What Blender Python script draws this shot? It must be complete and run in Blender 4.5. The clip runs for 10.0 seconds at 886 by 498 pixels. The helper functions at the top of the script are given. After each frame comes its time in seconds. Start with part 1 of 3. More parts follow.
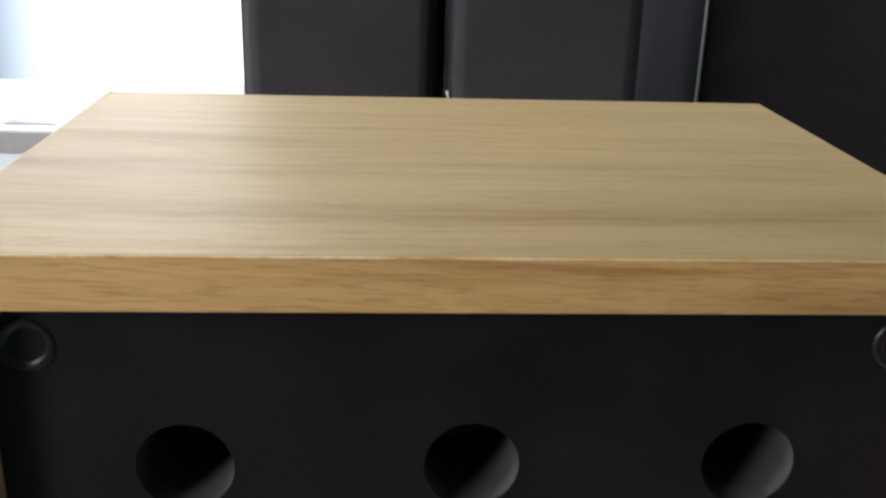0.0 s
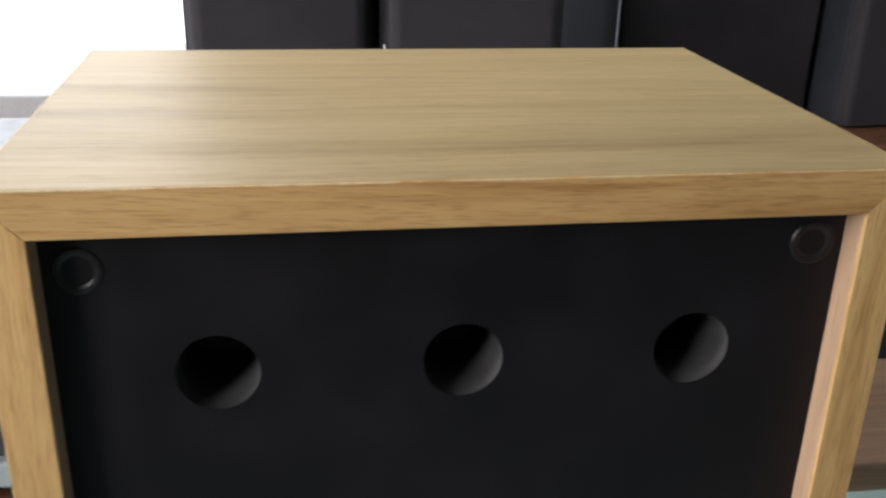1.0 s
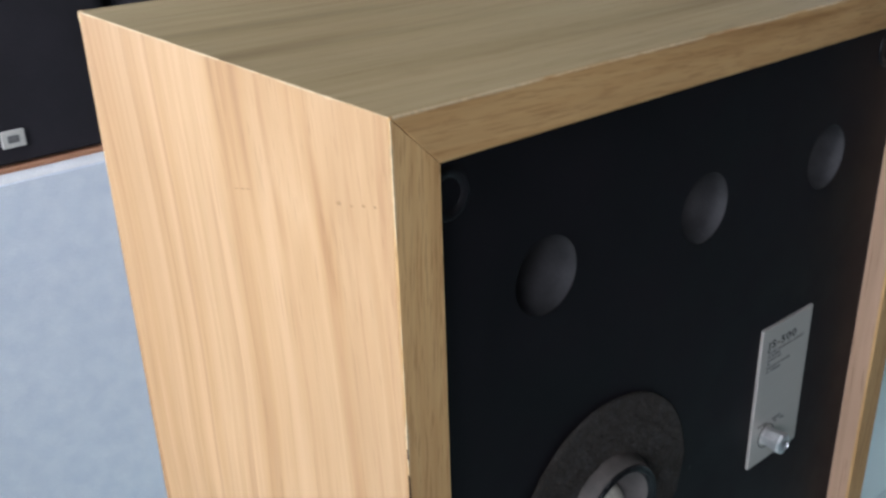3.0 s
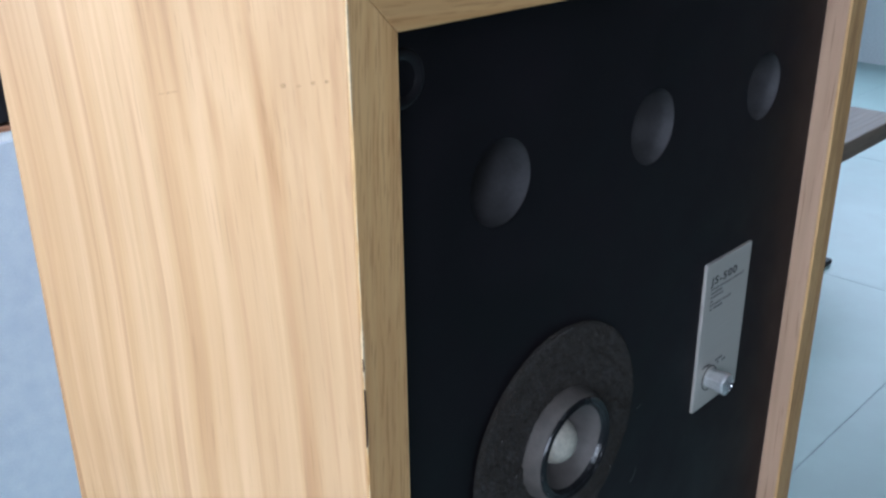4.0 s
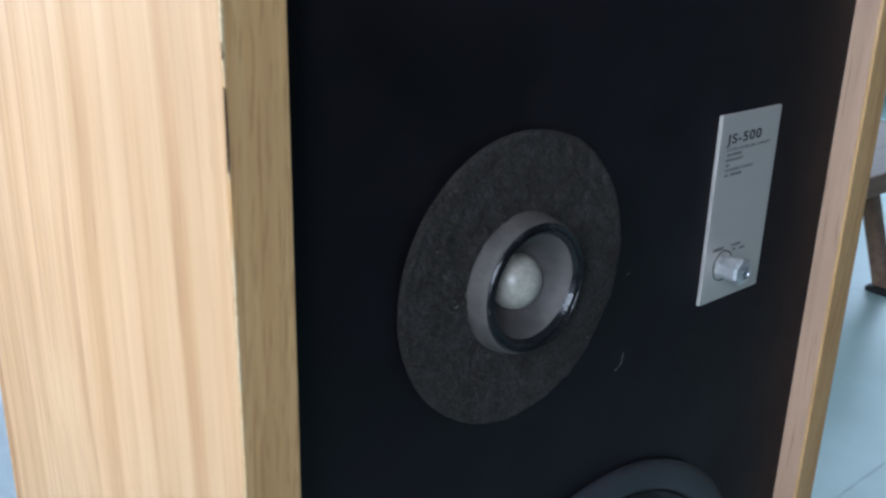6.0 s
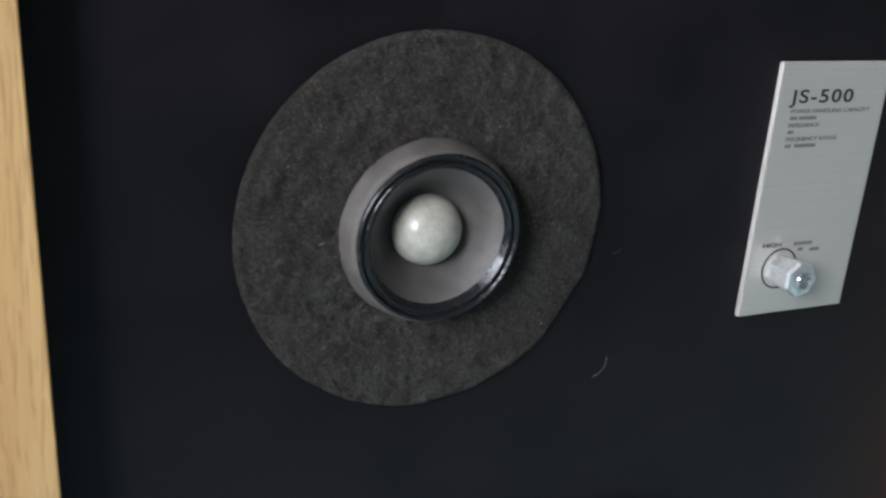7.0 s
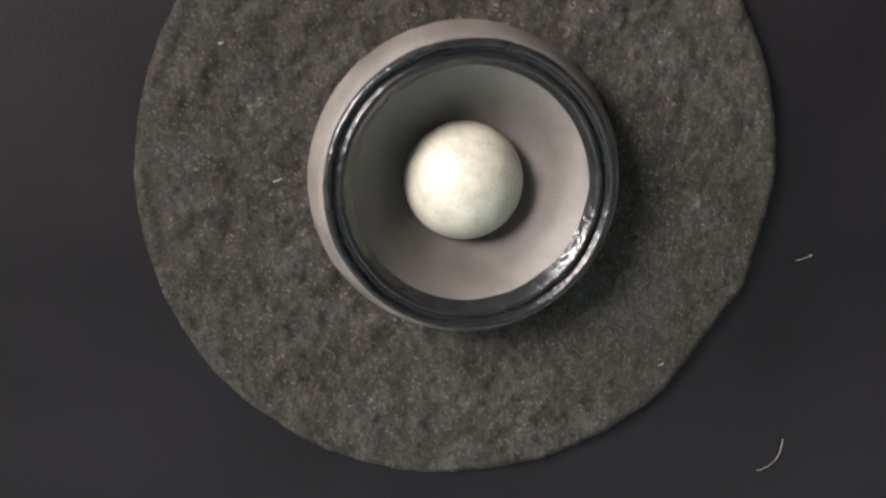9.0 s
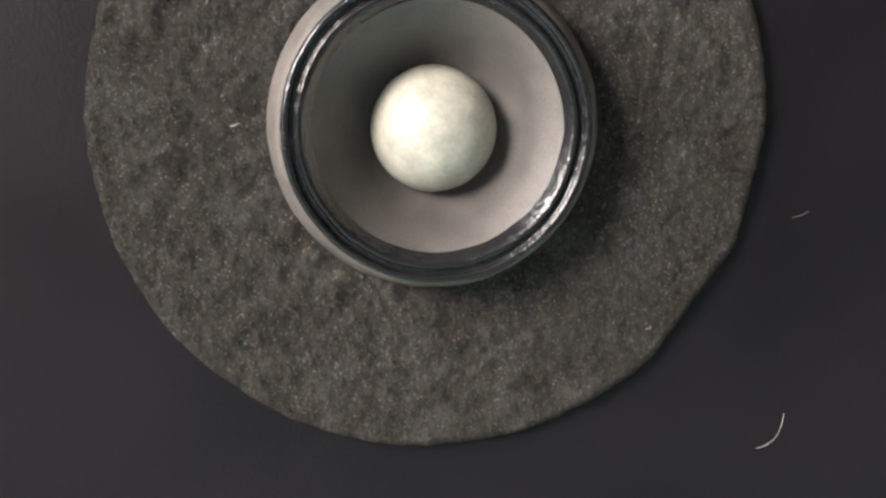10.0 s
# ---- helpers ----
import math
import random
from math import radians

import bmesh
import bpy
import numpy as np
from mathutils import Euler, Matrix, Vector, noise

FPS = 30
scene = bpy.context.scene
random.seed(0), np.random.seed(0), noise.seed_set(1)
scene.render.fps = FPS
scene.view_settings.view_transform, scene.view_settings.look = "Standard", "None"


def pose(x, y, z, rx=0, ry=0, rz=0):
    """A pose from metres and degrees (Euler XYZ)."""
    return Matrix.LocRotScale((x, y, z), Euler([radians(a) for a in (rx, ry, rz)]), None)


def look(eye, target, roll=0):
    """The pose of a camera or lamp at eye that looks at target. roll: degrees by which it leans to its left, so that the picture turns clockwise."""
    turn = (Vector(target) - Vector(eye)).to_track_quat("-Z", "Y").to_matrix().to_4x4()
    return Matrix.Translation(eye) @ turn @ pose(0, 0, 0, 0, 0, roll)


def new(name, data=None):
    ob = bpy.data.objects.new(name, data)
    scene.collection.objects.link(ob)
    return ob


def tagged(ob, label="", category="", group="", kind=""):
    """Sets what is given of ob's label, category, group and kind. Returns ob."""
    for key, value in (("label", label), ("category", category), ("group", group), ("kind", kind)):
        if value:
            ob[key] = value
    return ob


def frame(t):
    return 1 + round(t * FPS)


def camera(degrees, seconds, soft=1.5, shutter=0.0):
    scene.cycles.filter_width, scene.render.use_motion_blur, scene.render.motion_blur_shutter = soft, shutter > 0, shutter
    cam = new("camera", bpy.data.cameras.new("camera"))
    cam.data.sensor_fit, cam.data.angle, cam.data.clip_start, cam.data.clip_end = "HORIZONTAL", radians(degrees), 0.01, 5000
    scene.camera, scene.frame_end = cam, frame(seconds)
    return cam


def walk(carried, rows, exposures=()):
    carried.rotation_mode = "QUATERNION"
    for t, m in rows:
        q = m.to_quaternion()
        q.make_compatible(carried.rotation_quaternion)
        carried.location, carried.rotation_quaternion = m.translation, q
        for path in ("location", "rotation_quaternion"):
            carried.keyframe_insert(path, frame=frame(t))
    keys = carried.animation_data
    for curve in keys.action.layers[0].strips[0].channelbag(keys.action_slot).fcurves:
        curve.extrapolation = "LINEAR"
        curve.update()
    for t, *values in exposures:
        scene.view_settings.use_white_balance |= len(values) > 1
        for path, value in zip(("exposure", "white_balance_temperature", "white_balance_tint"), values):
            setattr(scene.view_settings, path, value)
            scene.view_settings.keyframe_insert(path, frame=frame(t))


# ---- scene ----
cam = camera(49.4, 10.0, 2.4, 0.4)
PATH = [
    (0, (-0.03, -0.3, 0.894), (0.095, 1.572, 0.203), 1.8),
    (0.5, (-0.033, -0.339, 0.902), (0.126, 1.507, 0.148), 2.3),
    (1, (-0.066, -0.359, 0.902), (0.227, 1.464, 0.133), 1.5),
    (1.2, (-0.102, -0.353, 0.899), (0.256, 1.466, 0.147), 0.8),
    (1.5, (-0.159, -0.344, 0.902), (0.374, 1.428, 0.141), 1.0),
    (1.8, (-0.238, -0.315, 0.907), (0.47, 1.362, 0.08), 0.1),
    (2, (-0.281, -0.291, 0.899), (0.512, 1.354, 0.085), -0.1),
    (2.5, (-0.352, -0.257, 0.896), (0.677, 1.272, 0.121), -1.5),
    (3, (-0.363, -0.24, 0.868), (0.778, 1.179, 0.041), -1.9),
    (3.2, (-0.366, -0.236, 0.856), (0.829, 1.146, 0.042), -1.9),
    (4.5, (-0.376, -0.216, 0.792), (0.962, 1.051, 0.013), 0.3),
    (5, (-0.374, -0.22, 0.765), (0.976, 1.046, 0.007), 0.8),
    (5.5, (-0.359, -0.221, 0.727), (0.965, 1.073, -0.031), 1.3),
    (5.7, (-0.345, -0.226, 0.712), (0.954, 1.108, -0.019), 1.2),
    (6.8, (-0.197, -0.241, 0.649), (0.686, 1.42, -0.033), 3.8),
    (7, (-0.169, -0.244, 0.645), (0.597, 1.47, -0.045), 3.8),
    (7.5, (-0.123, -0.231, 0.62), (0.402, 1.598, 0.005), 4.9),
    (8, (-0.106, -0.199, 0.603), (0.21, 1.693, 0.035), 5.6),
    (8.5, (-0.096, -0.172, 0.585), (0.209, 1.727, 0.035), 5.1),
    (9, (-0.087, -0.163, 0.581), (0.178, 1.754, 0.077), 3.6),
    (9.5, (-0.079, -0.16, 0.563), (0.172, 1.764, 0.08), 3.1),
    (10, (-0.075, -0.158, 0.562), (0.134, 1.789, 0.154), 3.0),
]
EXPOSURES = [(0.0, 0.27, 6550, 13), (0.5, 0.14, 6600, 14), (1.0, 0.35, 6600, 13), (1.5, 0.40, 6500, 15), (2.0, 0.0, 6500, 13), (2.5, -0.34, 6300, 14), (3.2, -0.33, 5500, 14), (4.5, -0.22, 5150, 9), (5.7, -0.17, 5100, 9), (6.8, 0.66, 5500, 10), (7.5, 1.26, 6600, 15), (8.5, 1.96, 6800, 15), (9.2, 1.95, 6850, 15), (10.0, 1.98, 6850, 15)]
walk(cam, [(t, look(eye, target, roll)) for t, eye, target, roll in PATH], EXPOSURES)
SIDE_W, FRONT_W, BACK_W, EAST_W, GLOW = 10.6, 3.7, 11.0, 8.8, 1.6

# ---- light ----
world = bpy.data.worlds.new("sky")
scene.world = world
world.use_nodes = True
wn, wl = world.node_tree.nodes, world.node_tree.links
wn.clear()
sky = wn.new("ShaderNodeTexSky")
sky.sky_type, sky.sun_disc = "NISHITA", False
sky.sun_elevation, sky.sun_rotation = radians(48), radians(-60)
bg = wn.new("ShaderNodeBackground")
bg.inputs["Strength"].default_value = 0.12
wo = wn.new("ShaderNodeOutputWorld")
wl.new(sky.outputs[0], bg.inputs[0])
wl.new(bg.outputs[0], wo.inputs[0])


def lamp(name, kind, energy, m, color, size=1.0, size_y=1.0, spread=180):
    d = bpy.data.lights.new(name, kind)
    d.energy, d.color = energy, color
    if kind == "AREA":
        d.shape, d.size, d.size_y, d.spread = "RECTANGLE", size, size_y, radians(spread)
    else:
        d.angle = radians(8)
    ob = new(name, d)
    ob.matrix_world = m
    return ob


lamp("window_light_side", "AREA", SIDE_W, look((-1.68, 0.20, 1.30), (0.3, 0.58, 0.64)), (1.0, 0.985, 0.965), 1.2, 1.2, 65)
lamp("window_light_front", "AREA", FRONT_W, look((-1.68, -1.22, 1.42), (-0.02, 0.22, 0.62)), (1.0, 0.975, 0.94), 0.7, 0.9, 58)
lamp("window_light_east", "AREA", EAST_W, look((3.32, 1.00, 1.15), (1.2, 0.45, 0.0)), (0.90, 0.97, 1.0), 1.0, 1.5, 120)
lamp("window_light_back", "AREA", BACK_W, look((-0.85, 1.60, 1.40), (-0.7, 0.0, 0.9)), (0.96, 0.985, 1.0), 1.3, 1.5)


# ---- materials ----
class Mat:
    """A node material with a few short-hands."""

    def __init__(self, name, rough=0.5, metal=0.0, spec=0.5):
        self.m = bpy.data.materials.new(name)
        self.m.use_nodes = True
        self.n, self.l = self.m.node_tree.nodes, self.m.node_tree.links
        self.b = self.n["Principled BSDF"]
        self.b.inputs["Roughness"].default_value = rough
        self.b.inputs["Metallic"].default_value = metal
        self.b.inputs["Specular IOR Level"].default_value = spec
        self.t = self.n.new("ShaderNodeTexCoord")

    def noise(self, scale, detail=4.0, stretch=(1, 1, 1), distort=0.0, rough=0.55, shift=(0, 0, 0), lean=0.0, axis=1, warp=0.0):
        mp = self.n.new("ShaderNodeMapping")
        mp.inputs["Scale"].default_value = stretch
        mp.inputs["Location"].default_value = shift
        src = self.t.outputs["Object"]
        if lean:
            tilt = self.n.new("ShaderNodeMapping")
            tilt.inputs["Rotation"].default_value[axis] = radians(lean)
            self.l.new(src, tilt.inputs["Vector"])
            src = tilt.outputs[0]
        if warp:
            bend = self.n.new("ShaderNodeTexNoise")
            bend.inputs["Scale"].default_value, bend.inputs["Detail"].default_value = 3.2, 1.0
            self.l.new(self.t.outputs["Object"], bend.inputs["Vector"])
            push = self.n.new("ShaderNodeVectorMath")
            push.operation = "MULTIPLY_ADD"
            push.inputs[1].default_value = (warp, warp, warp)
            self.l.new(bend.outputs["Color"], push.inputs[0])
            self.l.new(src, push.inputs[2])
            src = push.outputs[0]
        self.l.new(src, mp.inputs["Vector"])
        no = self.n.new("ShaderNodeTexNoise")
        for k, v in (("Scale", scale), ("Detail", detail), ("Distortion", distort), ("Roughness", rough)):
            no.inputs[k].default_value = v
        self.l.new(mp.outputs[0], no.inputs["Vector"])
        return no.outputs["Fac"]

    def ramp(self, fac, *stops):
        r = self.n.new("ShaderNodeValToRGB")
        el = r.color_ramp.elements
        while len(el) < len(stops):
            el.new(0.5)
        for e, (p, c) in zip(el, stops):
            e.position = p
            e.color = (*c, 1) if not isinstance(c, (int, float)) else (c, c, c, 1)
        self.l.new(fac, r.inputs[0])
        return r.outputs[0]

    def mix(self, mode, fac, a, b):
        x = self.n.new("ShaderNodeMix")
        x.data_type, x.blend_type = "RGBA", mode
        for sock, v in ((x.inputs[0], fac), (x.inputs[6], a), (x.inputs[7], b)):
            if isinstance(v, (int, float)):
                sock.default_value = v
            elif isinstance(v, tuple):
                sock.default_value = (*v, 1)
            else:
                self.l.new(v, sock)
        return x.outputs[2]

    def color(self, c):
        if isinstance(c, tuple):
            self.b.inputs["Base Color"].default_value = (*c, 1)
        else:
            self.l.new(c, self.b.inputs["Base Color"])
        return self

    def rough(self, c):
        self.l.new(c, self.b.inputs["Roughness"])
        return self

    def bump(self, fac, strength=0.3, depth=0.001):
        bp = self.n.new("ShaderNodeBump")
        bp.inputs["Strength"].default_value = strength
        bp.inputs["Distance"].default_value = depth
        self.l.new(fac, bp.inputs["Height"])
        last = self.b.inputs["Normal"].links
        if last:
            self.l.new(last[0].from_socket, bp.inputs["Normal"])
        self.l.new(bp.outputs[0], self.b.inputs["Normal"])
        return self


def wood(name, along, light, mid, dark, rough=0.4, seed=0.0, contrast=1.0, band=38, fine=0.9, pores=(620, 0.030, 0.30, 0.7), lean=0.0, axis=1, warp=0.012, vein=0.5, run_on=0.032):
    """Straight-grained veneer; along is the axis of the grain, band the fineness of its bands, pores the size, length, share and depth of the dark dashes, warp how far the bands wander, run_on how short they are."""
    m = Mat(name, rough, 0, 0.4)

    def run(k):
        s = [1.0, 1.0, 1.0]
        s["xyz".index(along)] = k
        return s

    lay = {"lean": lean, "axis": axis, "warp": warp}
    wave = m.noise(9, 2, run(0.35), 0.0, 0.5, (seed, 1, seed))
    veins = m.noise(95, 3, run(0.007), 0.35, 0.5, (seed * 5, seed * 4, seed), **lay)
    broad = m.noise(11, 3, run(0.04), 0.3, 0.5, (seed, seed * 2, seed * 3), **lay)
    bands = m.noise(band, 3, run(run_on), 0.7, 0.5, (seed * 3, seed, seed * 2), **lay)
    streak = m.noise(230, 4, run(0.022), 0.2, 0.6, (seed, 0, seed), **lay)
    dash = m.noise(pores[0], 2, run(pores[1]), 0.3, 0.5, (0, seed, 0), **lay)
    c = m.ramp(bands, (0.30, dark), (0.42, mid), (0.56, light), (0.66, mid), (0.80, light))
    c = m.mix("MULTIPLY", 0.8 * contrast, c, m.ramp(broad, (0.30, (0.82, 0.78, 0.74)), (0.5, (1.0, 1.0, 1.0)), (0.7, (1.05, 1.06, 1.08))))
    c = m.mix("MULTIPLY", fine * contrast, c, m.ramp(streak, (0.30, 0.84), (0.48, 1.0), (0.70, 1.05)))
    c = m.mix("MULTIPLY", pores[3], c, m.ramp(dash, (pores[2], (0.60, 0.52, 0.45)), (pores[2] + 0.10, (1.0, 1.0, 1.0))))
    c = m.mix("MULTIPLY", vein, c, m.ramp(veins, (0.28, (0.66, 0.54, 0.46)), (0.36, (0.84, 0.77, 0.71)), (0.45, (1.0, 1.0, 1.0))))
    c = m.mix("MULTIPLY", 0.7, c, m.ramp(wave, (0.32, (0.90, 0.87, 0.84)), (0.6, (1.04, 1.04, 1.04))))
    blot = m.ramp(m.noise(6, 3), (0.3, 0.93), (0.7, 1.05))
    m.color(m.mix("MULTIPLY", 0.9, c, blot))
    m.rough(m.ramp(streak, (0.3, rough + 0.08), (0.7, rough - 0.05)))
    m.bump(dash, 0.2, 0.0003).bump(streak, 0.08, 0.0004)
    return m.m


OAK = ((0.60, 0.398, 0.212), (0.51, 0.315, 0.150), (0.36, 0.198, 0.088))
LIPPING = ((0.60, 0.385, 0.165), (0.55, 0.335, 0.135), (0.45, 0.260, 0.096))
FADED = ((0.475, 0.372, 0.200), (0.420, 0.320, 0.162), (0.290, 0.213, 0.103))
SHORT = (1100, 0.055, 0.38, 0.5)
oak_top = wood("faded_oak_veneer", "x", *FADED, rough=0.45, seed=1.3, contrast=0.9, band=20, fine=0.40, pores=(700, 0.05, 0.33, 0.4), lean=1.0, axis=2, warp=0.02, vein=0.35, run_on=0.085)
lip_x = wood("oak_lipping_across", "x", *LIPPING, rough=0.5, seed=0.8, contrast=0.8, band=90, fine=0.6, pores=SHORT, lean=-2, warp=0.008, run_on=0.06)
lip_z = wood("oak_lipping_upright", "z", *LIPPING, rough=0.5, seed=2.8, contrast=0.8, band=90, fine=0.6, pores=SHORT, lean=-2, warp=0.008, run_on=0.06)
oak_x = wood("oak_veneer_across", "x", *OAK, rough=0.48, seed=0.3)
oak_z = wood("oak_veneer_upright", "z", *OAK, rough=0.42, seed=1.7, contrast=0.95, band=30, fine=0.38, pores=(700, 0.030, 0.31, 0.3), lean=3, axis=0, warp=0.035, vein=0.6, run_on=0.018)
oak_zr = wood("oak_veneer_upright_b", "z", *OAK, rough=0.42, seed=4.1, contrast=0.95, band=30, fine=0.38, pores=(700, 0.030, 0.31, 0.3), lean=3, axis=0, warp=0.035, vein=0.6, run_on=0.018)
pale_oak = wood("bleached_oak", "x", (0.60, 0.52, 0.42), (0.54, 0.46, 0.36), (0.43, 0.35, 0.26), rough=0.5, seed=6.3)
inner_face_wood = wood("pinkish_inner_face", "z", (0.44, 0.29, 0.19), (0.39, 0.252, 0.162), (0.31, 0.19, 0.12), rough=0.55, seed=5.2, contrast=0.5, fine=0.6)
WALNUT = ((0.48, 0.26, 0.155), (0.42, 0.215, 0.122), (0.32, 0.15, 0.08))
walnut_x = wood("walnut_across", "x", *WALNUT, rough=0.4, seed=0.9, contrast=0.5, vein=0.25)
walnut_z = wood("walnut_upright", "z", (0.16, 0.07, 0.035), (0.12, 0.05, 0.026), (0.07, 0.03, 0.016), rough=0.45, seed=2.2)
bench_wood = wood("bench_wood", "x", (0.27, 0.175, 0.115), (0.22, 0.142, 0.094), (0.16, 0.10, 0.066), rough=0.55, seed=3.0)


def mottled(name, base, spread=0.25, scale=60, rough=0.6, metal=0.0, bump=0.2, depth=0.0004, fine=700, spec=0.5):
    m = Mat(name, rough, metal, spec)
    lo, hi = tuple(v * (1 - spread) for v in base), tuple(v * (1 + spread) for v in base)
    big = m.noise(scale, 4)
    small = m.noise(fine, 3)
    c = m.ramp(big, (0.35, lo), (0.65, hi))
    m.color(m.mix("MULTIPLY", 0.6, c, m.ramp(small, (0.3, 0.8), (0.7, 1.15))))
    m.rough(m.ramp(big, (0.3, max(rough - 0.07, 0.03)), (0.7, min(rough + 0.07, 1))))
    if bump:
        m.bump(small, bump, depth)
    return m.m


black_board = mottled("black_painted_board", (0.0042, 0.0032, 0.0045), 0.35, 22, 0.56, bump=0.3, depth=0.0003, fine=1500, spec=0.28)
black_board.node_tree.nodes["Principled BSDF"].inputs["Specular Tint"].default_value = (1.0, 0.94, 1.0, 1.0)
black_tube = mottled("black_card_tube", (0.042, 0.041, 0.043), 0.25, 90, 0.75)
black_vinyl = mottled("black_vinyl", (0.022, 0.024, 0.030), 0.2, 25, 0.75, spec=0.2)
black_cloth = mottled("black_grille_cloth", (0.0245, 0.022, 0.026), 0.2, 9, 0.85, bump=0.6, depth=0.0006, fine=900, spec=0.25)
navy_cloth = mottled("navy_grille_cloth", (0.012, 0.013, 0.022), 0.2, 9, 0.85, bump=0.5, fine=900, spec=0.25)
cup_black = mottled("dark_moulded_plastic", (0.010, 0.009, 0.0105), 0.2, 120, 0.36, bump=0.1, spec=0.32)
black_gloss = mottled("black_rubbery_lacquer", (0.008, 0.008, 0.009), 0.3, 120, 0.22, bump=0.7, depth=0.0007, fine=330)
cone_paper = mottled("grey_cone_paper", (0.092, 0.081, 0.075), 0.16, 160, 0.62, bump=0.3, depth=0.0003, fine=2200)
ring_paper = mottled("grey_card_ring", (0.072, 0.062, 0.055), 0.2, 120, 0.7, bump=0.35, depth=0.0004, fine=1200)
dome_paint = mottled("pale_green_grey_dome", (0.45, 0.43, 0.36), 0.15, 240, 0.34, bump=0.26, depth=0.0002, fine=1100, spec=0.8)
woofer_cone = mottled("dark_woofer_paper", (0.03, 0.03, 0.033), 0.25, 60, 0.7)
woofer_ring = mottled("dark_woofer_gasket", (0.030, 0.032, 0.037), 0.25, 70, 0.6)
brushed = Mat("brushed_aluminium", 0.42, 0.35)
bf = brushed.noise(900, 3, (0.02, 1, 1))
brushed.color(brushed.ramp(bf, (0.3, (0.47, 0.445, 0.40)), (0.7, (0.50, 0.475, 0.43)))).bump(bf, 0.03, 0.0001)
brushed = brushed.m
chrome = mottled("polished_metal", (0.88, 0.88, 0.88), 0.04, 200, 0.48, 1.0, bump=0)
steel = mottled("dull_steel", (0.45, 0.45, 0.46), 0.15, 200, 0.25, 0.85, bump=0)
ink = mottled("black_ink", (0.02, 0.02, 0.022), 0.1, 300, 0.6, bump=0)
grey_ink = mottled("faded_ink", (0.16, 0.155, 0.15), 0.2, 300, 0.6, bump=0)
grey_cloth = Mat("pale_grey_grille_cloth", 0.95, 0, 0.15)
gc1, gc2 = grey_cloth.noise(45, 5), grey_cloth.noise(1100, 3, (1, 1, 0.6))
grey_cloth.color(grey_cloth.mix("MULTIPLY", 0.9, grey_cloth.ramp(gc1, (0.3, (0.76, 0.81, 0.89)), (0.7, (0.86, 0.90, 0.95))), grey_cloth.ramp(gc2, (0.3, 0.82), (0.7, 1.1)))).bump(gc2, 0.5, 0.0008)
grey_cloth = grey_cloth.m
white_trim = mottled("white_plastic_edge", (0.93, 0.93, 0.92), 0.04, 50, 0.45, bump=0.1)
tan_paint = mottled("tan_wall_panelling", (0.44, 0.40, 0.39), 0.15, 4, 0.8, bump=0.15, fine=150)
plate_pale = mottled("pale_blue_grey_enamel", (0.74, 0.77, 0.80), 0.06, 12, 0.5, bump=0.05)
plate_grey = mottled("grey_metal_top", (0.44, 0.47, 0.50), 0.15, 30, 0.6, 0.0, bump=0.05)
# west and north walls are a darker tone than the east wall
wall_paint = mottled("pale_grey_wall_paint", (0.46, 0.50, 0.54), 0.03, 3, 0.85, bump=0.15, depth=0.0006, fine=200)
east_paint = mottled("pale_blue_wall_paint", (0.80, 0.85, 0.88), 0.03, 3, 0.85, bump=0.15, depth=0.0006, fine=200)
# ceiling is a darker grey than the walls
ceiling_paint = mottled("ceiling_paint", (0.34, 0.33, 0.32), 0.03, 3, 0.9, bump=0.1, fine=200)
tile_mat = Mat("pale_aqua_floor_tile", 0.28, 0, 0.5)
tn, tv = tile_mat.noise(2.6, 3), tile_mat.noise(7, 3)
tile_mat.color(tile_mat.mix("MULTIPLY", 0.7, tile_mat.ramp(tn, (0.3, (0.50, 0.70, 0.67)), (0.7, (0.60, 0.79, 0.76))), tile_mat.ramp(tv, (0.3, 0.90), (0.65, 1.04)))).rough(tile_mat.ramp(tv, (0.3, 0.34), (0.7, 0.38)))
tile_mat = tile_mat.m
grout = mottled("grey_grout", (0.52, 0.68, 0.70), 0.15, 30, 0.9)
silver_face = mottled("silver_front_panel", (0.62, 0.64, 0.67), 0.05, 40, 0.35, 0.6, bump=0.05)
deck_face = mottled("charcoal_deck_panel", (0.048, 0.052, 0.062), 0.2, 30, 0.45)
reel_plastic = Mat("clear_reel_plastic", 0.12)
reel_plastic.color((0.72, 0.76, 0.78))
reel_plastic.b.inputs["Transmission Weight"].default_value = 0.93
reel_plastic = reel_plastic.m
tape_brown = mottled("brown_tape", (0.06, 0.032, 0.022), 0.2, 200, 0.35)
red_knob = mottled("dark_red_knob", (0.10, 0.018, 0.018), 0.1, 200, 0.35)
cable_white = mottled("white_cable", (0.7, 0.68, 0.62), 0.05, 100, 0.5, bump=0)
curtain_mat = mottled("sheer_white_curtain", (0.8, 0.82, 0.84), 0.03, 8, 0.9, bump=0.1)
green_plate = mottled("dark_green_enamel", (0.015, 0.05, 0.05), 0.2, 20, 0.5)
badge_face = mottled("pale_badge_face", (0.60, 0.58, 0.52), 0.05, 300, 0.4, bump=0)
lint_mat = mottled("pale_lint", (0.36, 0.34, 0.30), 0.1, 300, 0.8, bump=0)
chip_dark = mottled("raw_dark_chip", (0.07, 0.035, 0.015), 0.3, 300, 0.9)
chip_mid = mottled("brown_dent", (0.42, 0.265, 0.125), 0.3, 300, 0.7)
rubbed_highlight = mottled("rubbed_highlight_oak", (0.66, 0.51, 0.30), 0.15, 300, 0.6)
chip_pale = mottled("raw_pale_chip", (0.60, 0.44, 0.24), 0.15, 300, 0.8)

